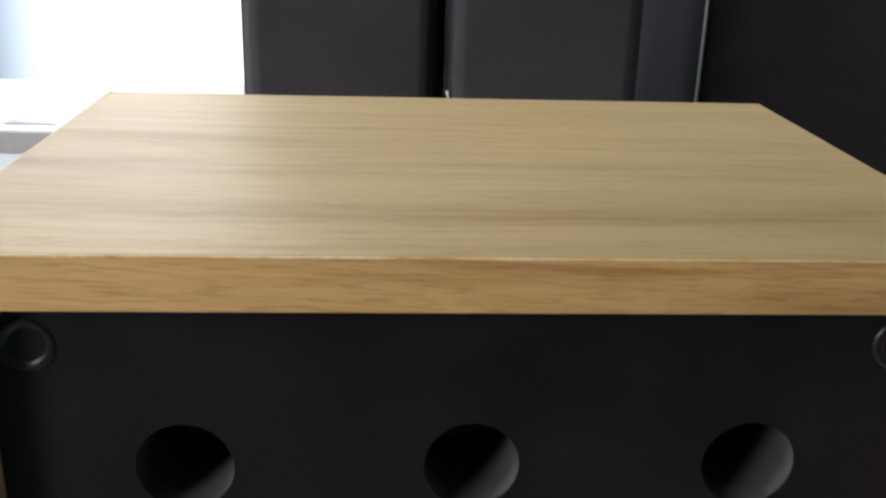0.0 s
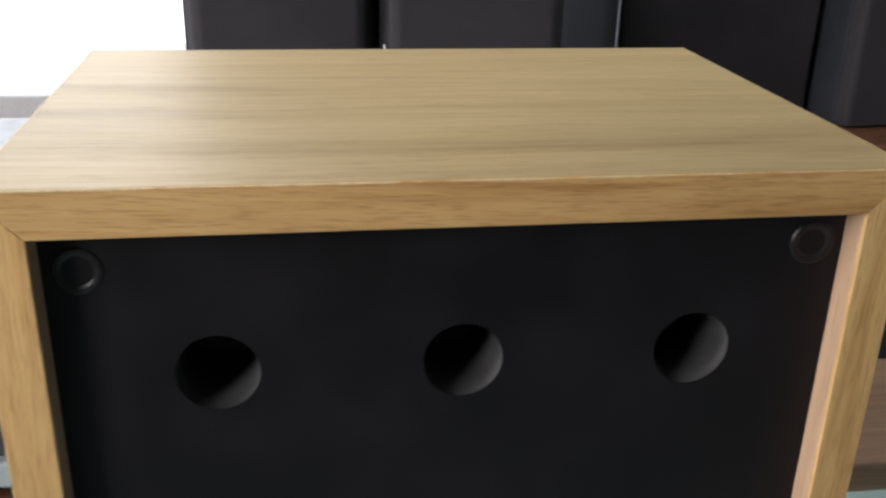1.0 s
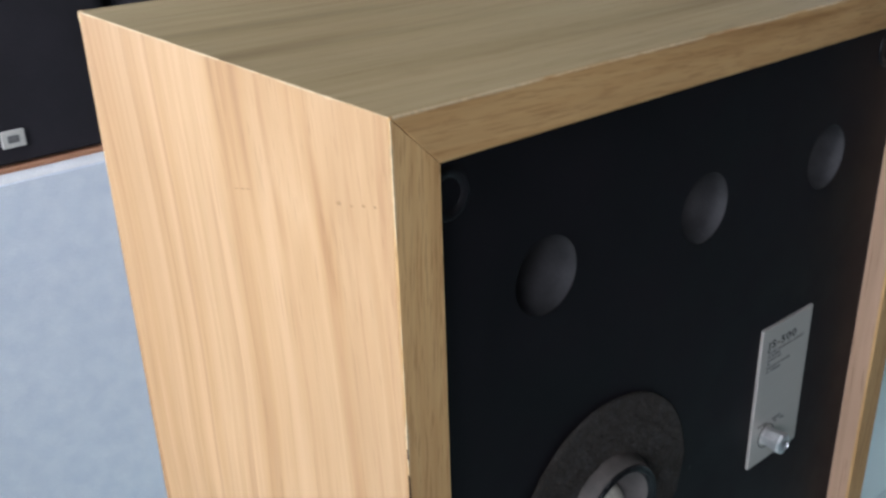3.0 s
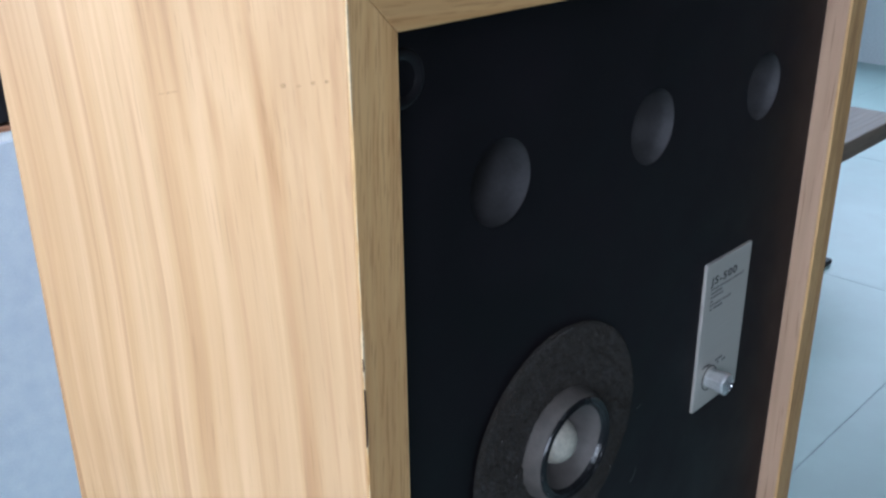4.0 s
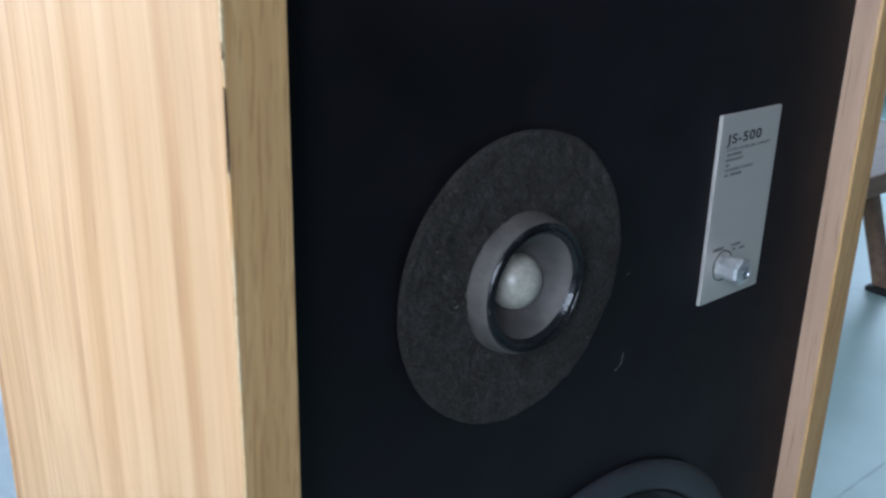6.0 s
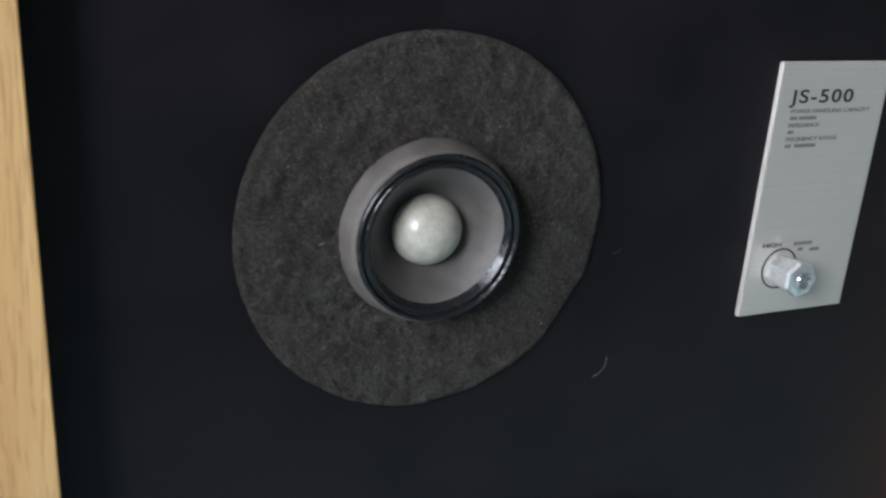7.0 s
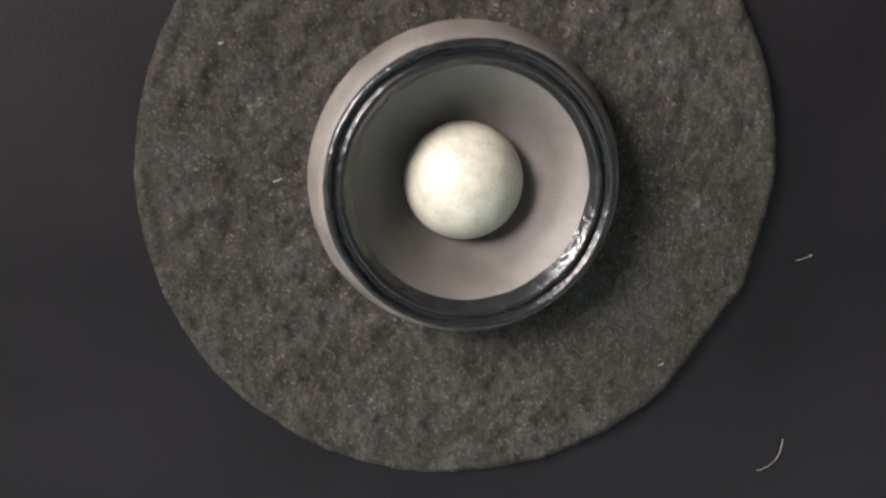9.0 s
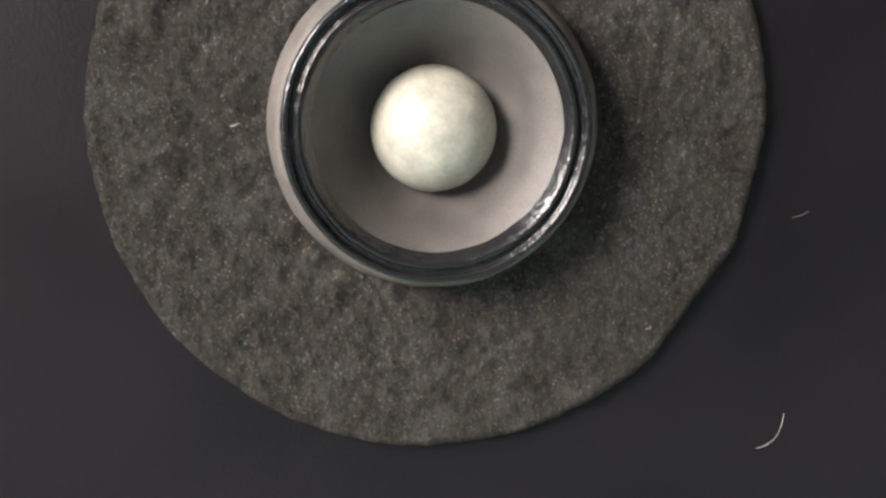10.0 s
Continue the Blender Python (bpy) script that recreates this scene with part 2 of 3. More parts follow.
felt = Mat("grey_brown_felt", 0.9, 0, 0.18)
f1, f2, f3 = felt.noise(110, 5, distort=0.3), felt.noise(1100, 6, (1, 1, 0.6), rough=0.78), felt.noise(1900, 3, shift=(3, 1, 2))
fc = felt.ramp(f1, (0.3, (0.049, 0.042, 0.036)), (0.5, (0.062, 0.055, 0.048)), (0.7, (0.076, 0.072, 0.067)))
fc = felt.mix("MULTIPLY", 0.9, fc, felt.ramp(f2, (0.37, 0.62), (0.52, 1.0), (0.65, 1.7)))
fc = felt.mix("MIX", felt.ramp(f3, (0.60, 0.0), (0.67, 0.45)), fc, felt.ramp(felt.noise(900, 1, shift=(8, 2, 5)), (0.40, (0.42, 0.27, 0.17)), (0.50, (0.38, 0.35, 0.30)), (0.62, (0.22, 0.30, 0.33))))
f4 = felt.noise(520, 4, (1, 1, 0.75), distort=0.3, lean=25)
felt.color(fc).bump(f2, 1.0, 0.0036).bump(f4, 0.8, 0.0012).bump(f1, 0.6, 0.0011)
felt = felt.m


def glow(name, strength):
    """Bright hazy daylight, a little darker and greener to the west."""
    m = Mat(name, 1.0)
    sep = m.n.new("ShaderNodeSeparateXYZ")
    m.l.new(m.t.outputs["Object"], sep.inputs[0])
    add = m.n.new("ShaderNodeMath")
    add.operation = "MULTIPLY_ADD"
    m.l.new(sep.outputs[0], add.inputs[0])
    add.inputs[1].default_value = 0.9
    add.inputs[2].default_value = 1.93
    c = m.ramp(add.outputs[0], (0.02, (0.10, 0.13, 0.125)), (0.18, (0.24, 0.31, 0.37)), (0.40, (0.58, 0.67, 0.78)), (0.72, (0.97, 0.99, 1.0)))
    em = m.n.new("ShaderNodeEmission")
    em.inputs["Strength"].default_value = strength
    m.l.new(c, em.inputs["Color"])
    m.l.new(em.outputs[0], m.n["Material Output"].inputs["Surface"])
    return m.m


outdoors = glow("bright_overcast_outdoors", GLOW)
outdoors_east = glow("bright_overcast_outdoors_east", GLOW * 0.45)


# ---- mesh helpers ----
def thing(name, at=(0, 0, 0), label="", category="", group="", kind=""):
    ob = new(name)
    ob.location = at
    ob.empty_display_size = 0.05
    return tagged(ob, label, category, group, kind)


def world_at(ob):
    return Vector(ob.location) if ob.parent is None else Vector((0, 0, 0))


def part(name, bm, material, parent=None, label="", smooth=False):
    """One mesh object, its mesh given in world metres, under a thing or a part."""
    me = bpy.data.meshes.new(name)
    bmesh.ops.recalc_face_normals(bm, faces=bm.faces)
    bm.to_mesh(me)
    bm.free()
    for p in me.polygons:
        p.use_smooth = smooth
    me.materials.append(material)
    ob = new(name, me)
    if parent is not None:
        ob.parent = parent
        if parent.type == "EMPTY":
            ob.matrix_parent_inverse = Matrix.Translation(-Vector(parent.location))
    if label:
        ob["label"] = label
    return ob


def box(x0, x1, y0, y1, z0, z1, bev=0.0, seg=2, bm=None):
    bm = bm or bmesh.new()
    m = Matrix.LocRotScale(((x0 + x1) / 2, (y0 + y1) / 2, (z0 + z1) / 2), None, (x1 - x0, y1 - y0, z1 - z0))
    g = bmesh.ops.create_cube(bm, size=1, matrix=m)
    if bev:
        ed = list({e for v in g["verts"] for e in v.link_edges})
        bmesh.ops.bevel(bm, geom=ed, offset=bev, segments=seg, profile=0.5, affect="EDGES")
    return bm


def prism_y(outline, y0, y1, bev=0.0):
    """A solid with an outline in x and z, from y0 to y1."""
    bm = bmesh.new()
    a = [bm.verts.new((x, y0, z)) for x, z in outline]
    b = [bm.verts.new((x, y1, z)) for x, z in outline]
    n = len(outline)
    bm.faces.new(a)
    bm.faces.new(b[::-1])
    for i in range(n):
        bm.faces.new((a[i], b[i], b[(i + 1) % n], a[(i + 1) % n]))
    if bev:
        bmesh.ops.bevel(bm, geom=list(bm.edges), offset=bev, segments=2, profile=0.5, affect="EDGES")
    return bm


def lathe(profile, cx, cz, seg=72, wob=0.0):
    """A surface turned round the y axis through (cx, cz); profile of (radius, y), solid where it closes on itself."""
    bm = bmesh.new()
    rings = []
    for r, y in profile:
        if r < 1e-6:
            rings.append([bm.verts.new((cx, y, cz))])
            continue
        ring = []
        for i in range(seg):
            a = 2 * math.pi * i / seg
            rr = r * (1 + wob * noise.noise(Vector((math.cos(a) * 4, math.sin(a) * 4, r * 300))))
            ring.append(bm.verts.new((cx + rr * math.cos(a), y, cz + rr * math.sin(a))))
        rings.append(ring)
    for a, b in zip(rings, rings[1:]):
        for i in range(seg):
            j = (i + 1) % seg
            if len(a) == 1 and len(b) == 1:
                continue
            if len(a) == 1:
                bm.faces.new((a[0], b[j], b[i]))
            elif len(b) == 1:
                bm.faces.new((a[i], a[j], b[0]))
            else:
                bm.faces.new((a[i], a[j], b[j], b[i]))
    return bm


def tube(points, radius, sides=8):
    """A round cord along points."""
    bm = bmesh.new()
    pts = [Vector(p) for p in points]
    last = None
    for i, p in enumerate(pts):
        d = (pts[min(i + 1, len(pts) - 1)] - pts[max(i - 1, 0)]).normalized()
        u = d.orthogonal().normalized()
        v = d.cross(u)
        ring = [bm.verts.new(p + radius * (math.cos(a) * u + math.sin(a) * v)) for a in (2 * math.pi * k / sides for k in range(sides))]
        if last:
            for k in range(sides):
                bm.faces.new((last[k], last[(k + 1) % sides], ring[(k + 1) % sides], ring[k]))
        else:
            bm.faces.new(ring[::-1])
        last = ring
    bm.faces.new(last)
    return bm


def holed_board(x0, x1, z0, z1, y0, y1, holes, seg=40, bm=None):
    """An upright board with round holes through it; each hole sits in its own cell of a grid."""
    bm = bm or bmesh.new()
    g = 1.15
    xs = sorted({x0, x1, *[h[0] - h[2] * g for h in holes], *[h[0] + h[2] * g for h in holes]})
    zs = sorted({z0, z1, *[h[1] - h[2] * g for h in holes], *[h[1] + h[2] * g for h in holes]})

    def vert(x, z, y):
        return bm.verts.new((x, y, z))

    for i in range(len(xs) - 1):
        for k in range(len(zs) - 1):
            cx, cz = (xs[i] + xs[i + 1]) / 2, (zs[k] + zs[k + 1]) / 2
            hole = [h for h in holes if abs(h[0] - cx) < 1e-5 and abs(h[1] - cz) < 1e-5]
            if not hole:
                bm.faces.new([vert(x, z, y0) for x, z in ((xs[i], zs[k]), (xs[i + 1], zs[k]), (xs[i + 1], zs[k + 1]), (xs[i], zs[k + 1]))])
                continue
            hx, hz, r = hole[0]
            rim, sq, deep = [], [], []
            for s in range(seg):
                a = 2 * math.pi * s / seg
                c, n = math.cos(a), math.sin(a)
                f = 1 / max(abs(c), abs(n))
                rim.append(vert(hx + r * c, hz + r * n, y0))
                deep.append(vert(hx + r * c, hz + r * n, y1))
                sq.append(vert(hx + r * g * f * c, hz + r * g * f * n, y0))
            for s in range(seg):
                t = (s + 1) % seg
                bm.faces.new((rim[s], rim[t], sq[t], sq[s]))
                bm.faces.new((rim[s], rim[t], deep[t], deep[s]))
    bmesh.ops.remove_doubles(bm, verts=bm.verts, dist=1e-6)
    return bm


def lettering(text, x, z, y, size, material, parent, label, width=None, bold=0.0, space=1.0):
    """Raised letters that face -y, with their lower left corner at x, z."""
    cu = bpy.data.curves.new("lettering", "FONT")
    cu.body, cu.size, cu.extrude, cu.offset = text, size, 0.00008, size * bold
    cu.space_character = space
    ob = new("lettering", cu)
    dg = bpy.context.evaluated_depsgraph_get()
    dg.update()
    me = bpy.data.meshes.new_from_object(ob.evaluated_get(dg))
    bpy.data.objects.remove(ob)
    bm = bmesh.new()
    bm.from_mesh(me)
    bpy.data.meshes.remove(me)
    w = max(v.co.x for v in bm.verts) - min(v.co.x for v in bm.verts)
    k = width / w if width else 1.0
    for v in bm.verts:
        v.co = Vector((x + v.co.x * k, y - v.co.z, z + v.co.y))
    return part("lettering", bm, material, parent, label)


# ---- room ----
RX0, RX1, RY0, RY1, RH = -1.75, 3.4, -3.2, 1.66, 2.7
T = 0.12


def wall_with_window(name, axis, at, thick, a0, a1, w0, w1, z0, z1, label, paint=wall_paint):
    """A wall of four solid pieces round one opening."""
    bm = bmesh.new()
    lo, hi = min(at, at + thick), max(at, at + thick)
    for p0, p1, q0, q1 in ((a0, w0, 0, RH), (w1, a1, 0, RH), (w0, w1, 0, z0), (w0, w1, z1, RH)):
        if axis == "x":
            box(lo, hi, p0, p1, q0, q1, bm=bm)
        else:
            box(p0, p1, lo, hi, q0, q1, bm=bm)
    return tagged(part(name, bm, paint), label, "wall", kind="structure")


floor = tagged(part("floor", box(RX0 - T, RX1 + T, RY0 - T, RY1 + T, -0.1, -0.0005), grout), "grey grout bed under pale aqua floor tiles", "floor", kind="structure")
tagged(part("ceiling", box(RX0 - T, RX1 + T, RY0 - T, RY1 + T, RH, RH + 0.1), ceiling_paint), "plain grey painted ceiling over the room", "ceiling", kind="structure")
tagged(part("wall_south", box(RX0 - T, RX1 + T, RY0 - T, RY0, 0, RH), tan_paint), "plain pale tan panelled wall", "wall", kind="structure")
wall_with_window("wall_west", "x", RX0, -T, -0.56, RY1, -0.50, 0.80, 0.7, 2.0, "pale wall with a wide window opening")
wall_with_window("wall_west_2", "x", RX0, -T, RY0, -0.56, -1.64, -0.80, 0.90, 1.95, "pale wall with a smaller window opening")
window_4 = (RX0 - 0.06, -1.64, -0.80, 0.90, 1.95)
wall_with_window("wall_east", "x", RX1, T, RY0, RY1, 0.45, 1.55, 0.35, 2.2, "pale blue-white wall with a tall window opening", east_paint)
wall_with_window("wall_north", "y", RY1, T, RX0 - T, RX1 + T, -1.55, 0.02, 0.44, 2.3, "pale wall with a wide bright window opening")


def window(name, axis, at, a0, a1, z0, z1, label):
    th = thing(name, (at, a0, z0) if axis == "x" else (a0, at, z0), label, "window", kind="structure")
    w = 0.045

    def bar(n, p0, p1, q0, q1):
        if axis == "x":
            part(n, box(at - 0.03, at + 0.03, p0, p1, q0, q1, 0.004), white_trim, th)
        else:
            part(n, box(p0, p1, at - 0.03, at + 0.03, q0, q1, 0.004), white_trim, th)

    bar("window_frame", a0, a0 + w, z0, z1)
    bar("window_frame", a1 - w, a1, z0, z1)
    bar("window_frame", a0 + w, a1 - w, z0, z0 + w)
    bar("window_frame", a0 + w, a1 - w, z1 - w, z1)


window("window_1", "y", RY1 + 0.06, -1.55, 0.02, 0.44, 2.3, "wide bright window with a white frame")
window("window_2", "x", RX0 - 0.06, -0.50, 0.80, 0.7, 2.0, "wide bright window with a white frame")
window("window_4", "x", *window_4, "small bright window with a white frame")
window("window_3", "x", RX1 + 0.06, 0.45, 1.55, 0.35, 2.2, "tall bright window with a white frame")
tagged(part("backdrop_east", box(5.2, 5.25, -1.5, 4.5, -1, 5), outdoors_east), "bright hazy daylight beyond the window", "backdrop", kind="structure")
tagged(part("backdrop", box(-6, 4, 4.6, 4.65, -1, 5), outdoors), "bright hazy daylight beyond the window", "backdrop", kind="structure")

# ---- the oak loudspeaker ----
W2, WR2, H, D, TH, BY = 0.19, 0.198, 0.78, 0.269, 0.0203, 0.0145
spk = thing("loudspeaker", (0, 0.13, 0), "oak veneered floor loudspeaker with a bare black front baffle", "loudspeaker")
TOP = [(-W2, H), (WR2, H), (WR2 - TH, H - TH), (-W2 + TH, H - TH)]
FOOT = [(-W2, 0), (WR2, 0), (WR2 - TH, TH), (-W2 + TH, TH)]
WEST = [(-W2, 0), (-W2, H), (-W2 + TH, H - TH), (-W2 + TH, TH)]
EAST = [(WR2, 0), (WR2, H), (WR2 - TH, H - TH), (WR2 - TH, TH)]
LIP = 0.0016
for name, outline, veneer, lip, label in (("top_board", TOP, oak_top, lip_x, "faded oak veneered top board with mitred corners"), ("bottom_board", FOOT, oak_x, lip_x, ""), ("side_board", WEST, oak_z, lip_z, "oak veneered side board with straight upright grain"), ("side_board", EAST, oak_zr, lip_z, "oak veneered side board with straight upright grain")):
    board = part(name, prism_y(outline, LIP, D, 0.0004), veneer, spk, label)
    # inner faces of the side boards are darker and pinker than the veneer
    board.data.materials.append(inner_face_wood)
    for p in board.data.polygons:
        if name == "side_board" and abs(p.normal.x) > 0.9 and abs(p.center.x) < W2 - TH * 0.4:
            p.material_index = 1
    part("lipping", prism_y(outline, 0, LIP, 0.0005), lip, board, "solid oak front edge lipping")
part("back_board", box(-W2 + TH, WR2 - TH, D - 0.015, D - 0.002, TH, H - TH), black_board, spk)
HOLES = [(-0.103, 0.690), (0.0045, 0.690), (0.112, 0.690)]
SCREWS = [(-0.1555, 0.7405), (0.1630, 0.7415)]
WX, WZ, WR = 0.0095, 0.3065, 0.1245
BX0, BX1 = -W2 + TH - 0.002, WR2 - TH + 0.002
bb = holed_board(BX0, BX1, 0.725, H - TH + 0.002, BY, BY + 0.018, [(*s, 0.0086) for s in SCREWS])
bb = holed_board(BX0, BX1, 0.650, 0.725, BY, BY + 0.018, [(*h, 0.0182) for h in HOLES], bm=bb)
bb = holed_board(BX0, BX1, 0.450, 0.650, BY, BY + 0.018, [(-0.0595, 0.5485, 0.0235)], 64, bb)
bb = holed_board(BX0, BX1, TH - 0.002, 0.450, BY, BY + 0.018, [(WX, WZ, 0.108)], 80, bb)
baffle = part("baffle", bb, black_board, spk, "matt black painted baffle")
for x, z in HOLES:
    part("port_tube", lathe([(0.0181, BY + 0.0004), (0.0178, BY + 0.008), (0.0178, BY + 0.06), (0.0195, BY + 0.06), (0.0195, BY + 0.008)], x, z, 48), black_tube, spk, "round black bass port", True)
    part("port_damper", lathe([(0.0, BY + 0.046), (0.0178, BY + 0.050)], x, z, 48), black_tube, spk)
for x, z in SCREWS:
    cup = part("screw_cup", lathe([(0.0106, BY + 0.0001), (0.0102, BY - 0.0007), (0.0094, BY - 0.0011), (0.0080, BY - 0.0010), (0.0064, BY + 0.0000), (0.0054, BY + 0.0010), (0.0048, BY + 0.0034), (0.0044, BY + 0.0062), (0.0, BY + 0.0064)], x, z, 40), cup_black, spk, "black moulded screw cup", True)
    part("screw", lathe([(0.0, BY + 0.0030), (0.0018, BY + 0.0030), (0.0020, BY + 0.0004), (0.0030, BY + 0.0005), (0.0040, BY + 0.0014), (0.0045, BY + 0.0040)], x, z, 24), steel, cup, "steel socket screw", True)

# felt disc with a ragged edge and a hole for the tweeter
PX, PZ, PR = -0.0590, 0.5485, 0.0602


def felt_disc():
    bm = bmesh.new()
    seg, rows = 300, 60
    grid = []
    for k in range(rows + 1):
        f = k / rows
        ring = []
        for i in range(seg):
            a = 2 * math.pi * i / seg
            edge = PR * (1 + 0.006 * noise.noise(Vector((math.cos(a) * 3, math.sin(a) * 3, 7))) + 0.003 * noise.noise(Vector((math.cos(a) * 22, math.sin(a) * 22, 3))))
            # a straight cut at the lower right
            for n, d in ((radians(-32), 0.0588), (radians(-8), 0.0594), (radians(-58), 0.0598)):
                c = math.cos(a - n)
                if c > 0.5:
                    edge = min(edge, d / c)
            r = 0.024 + (edge - 0.024) * f
            x, z = PX + r * math.cos(a), PZ + r * math.sin(a)
            p = Vector((x * 90, z * 90, 0))
            h = 0.0005 * noise.noise(p) + 0.00065 * noise.noise(p * 2.4) + 0.00042 * noise.noise(p * 5.5)
            # creases that run outward on both sides
            for zc, s, x0, x1 in ((0.5585, 0.0011, -0.03, 0.01), (0.5440, 0.0010, -0.026, 0.01), (0.5475, 0.0012, -0.125, -0.084), (0.5405, 0.0012, -0.125, -0.094)):
                if x0 < x < x1:
                    dz = z - zc - 0.0030 * noise.noise(Vector((x * 110, zc * 50, 1)))
                    h += 0.0010 * math.exp(-(dz / s) ** 2) * (0.7 + 0.5 * noise.noise(Vector((x * 120, zc, 5))))
            h -= 0.0007 * max(0.0, (f - 0.965) / 0.035)
            ring.append(bm.verts.new((x, BY - 0.0030 - h, z)))
        grid.append(ring)
    back = [bm.verts.new((v.co.x, BY - 0.0001, v.co.z)) for v in grid[-1]]
    grid.append(back)
    for a, b in zip(grid, grid[1:]):
        for i in range(seg):
            j = (i + 1) % seg
            bm.faces.new((a[i], a[j], b[j], b[i]))
    return bm


part("felt_disc", felt_disc(), felt, spk, "round grey-brown felt pad with ragged edge", True)

# tweeter
TX, TZ = -0.0595, 0.5485
FY = BY - 0.0030
tw = part("tweeter", lathe([(0.0262, BY), (0.0292, FY + 0.0006), (0.0289, FY - 0.0012), (0.0276, FY - 0.0058), (0.0268, FY - 0.0078), (0.0258, FY - 0.0084), (0.0250, FY - 0.0078)], TX, TZ, 96, 0.004), ring_paper, spk, "small exposed cone tweeter with a grey card ring", True)
part("surround", lathe([(0.0264, FY - 0.0078), (0.0261, FY - 0.0090), (0.0255, FY - 0.0096), (0.0249, FY - 0.0089), (0.0244, FY - 0.0080), (0.0238, FY - 0.0088), (0.0231, FY - 0.0092), (0.0226, FY - 0.0086), (0.0220, FY - 0.0076), (0.0213, FY - 0.0064)], TX, TZ, 120, 0.007), black_gloss, tw, "lumpy glossy black lacquered rim", True)
part("cone", lathe([(0.0220, FY - 0.0070), (0.0210, FY - 0.0062), (0.0188, FY - 0.0034), (0.0162, FY + 0.0006), (0.0138, FY + 0.0034), (0.0122, FY + 0.0046), (0.0108, FY + 0.0050), (0.0095, FY + 0.0052)], TX - 0.0003, TZ - 0.0003, 96), cone_paper, tw, "mauve-grey paper cone", True)
part("dome", lathe([(0.0114 * math.cos(a), FY + 0.0044 - 0.0106 * math.sin(a)) for a in [math.pi / 2 * k / 14 for k in range(15)]], TX + 0.0003, TZ - 0.0008, 72, 0.006), dome_paint, tw, "pale grey-green speckled dust dome", True)

# woofer
wf = part("woofer", lathe([(0.1075, BY + 0.012), (WR, BY + 0.0004), (WR, BY - 0.0030), (WR - 0.003, BY - 0.0045), (0.112, BY - 0.0045), (0.1085, BY - 0.003), (0.1075, BY + 0.006)], WX, WZ, 110), woofer_ring, spk, "large dark woofer with a flat gasket ring", True)
part("surround", lathe([(0.1082, BY - 0.002), (0.1050, BY - 0.0055), (0.1000, BY - 0.0070), (0.0950, BY - 0.0050), (0.0920, BY + 0.002)], WX, WZ, 110), black_gloss, wf, "", True)
part("cone", lathe([(0.0925, BY + 0.002), (0.070, BY + 0.022), (0.040, BY + 0.042)], WX, WZ, 96), woofer_cone, wf, "", True)
part("dust_cap", lathe([(0.042 * math.cos(a), BY + 0.042 - 0.02 * math.sin(a)) for a in [math.pi / 2 * k / 10 for k in range(11)]], WX, WZ, 64), woofer_cone, wf, "", True)

# type plate with its level knob
PY = BY - 0.0022
plate = part("type_plate", box(0.0672, 0.1172, PY, BY, 0.5042, 0.5990, 0.0007, 2), brushed, spk, "brushed aluminium type plate")
LY = PY - 0.0001
lettering("JS-500", 0.0735, 0.5848, LY, 0.0066, ink, plate, "black printed type lettering", 0.0285, 0.014, 1.16)
lettering("POWER HANDLING CAPACITY", 0.0738, 0.5812, LY, 0.0020, grey_ink, plate, "fine grey printed line", 0.0365, 0.02)
lettering("IMPEDANCE", 0.0738, 0.5762, LY, 0.0020, grey_ink, plate, "fine grey printed line", 0.0140, 0.02)
lettering("FREQUENCY RANGE", 0.0738, 0.5712, LY, 0.0020, grey_ink, plate, "fine grey printed line", 0.0235, 0.02)
lettering("HIGH", 0.0728, 0.5312, LY, 0.0024, ink, plate, "small black printed word", 0.0085, 0.01)
for x0, x1, z in ((0.0742, 0.0775, 0.5788), (0.0783, 0.0862, 0.5788), (0.0742, 0.0768, 0.5738), (0.0742, 0.0768, 0.5688), (0.0785, 0.0880, 0.5688), (0.0875, 0.0960, 0.5312), (0.0898, 0.0922, 0.5288), (0.0955, 0.1000, 0.5284)):
    part("print_bar", box(x0, x1, LY - 0.0001, LY + 0.0001, z, z + 0.0012), grey_ink, plate)
KX, KZ = 0.0825, 0.5225
part("knob_ring", lathe([(0.0074, PY), (0.0074, PY - 0.0003), (0.0080, PY - 0.0003), (0.0080, PY)], KX, KZ, 48), ink, plate, "dark engraved dial ring")
knob = part("knob", lathe([(0.0, PY - 0.0130), (0.0044, PY - 0.0130), (0.0064, PY - 0.0123), (0.0070, PY - 0.0108), (0.0060, PY - 0.0040), (0.0060, PY)], KX, KZ, 7), chrome, plate, "faceted polished metal level knob")
part("knob_cap", lathe([(0.0, PY - 0.0131), (0.0026, PY - 0.0131), (0.0028, PY - 0.0138), (0.0034, PY - 0.0131)], KX, KZ, 24), steel, knob, "round cap in the knob's end")

# damage and marks
part("edge_chip", prism_y([(-W2 - 0.0001, 0.6165), (-W2 + 0.0003, 0.6180), (-W2 + 0.0006, 0.626), (-W2 + 0.0003, 0.6400), (-W2 - 0.0001, 0.6405)], -0.0001, 0.0006), chip_dark, spk, "dark split along the front edge")
part("edge_chip", prism_y([(-W2 - 0.0001, 0.6475), (-W2 + 0.0003, 0.6485), (-W2 - 0.0001, 0.6530)], -0.0001, 0.0005), chip_dark, spk)
part("edge_chip", prism_y([(0.074, H - 0.0002), (0.0855, H - 0.0006), (0.0860, H + 0.0001), (0.077, H + 0.0001)], -0.0001, 0.0007), chip_pale, spk, "pale bruise along the top front edge")
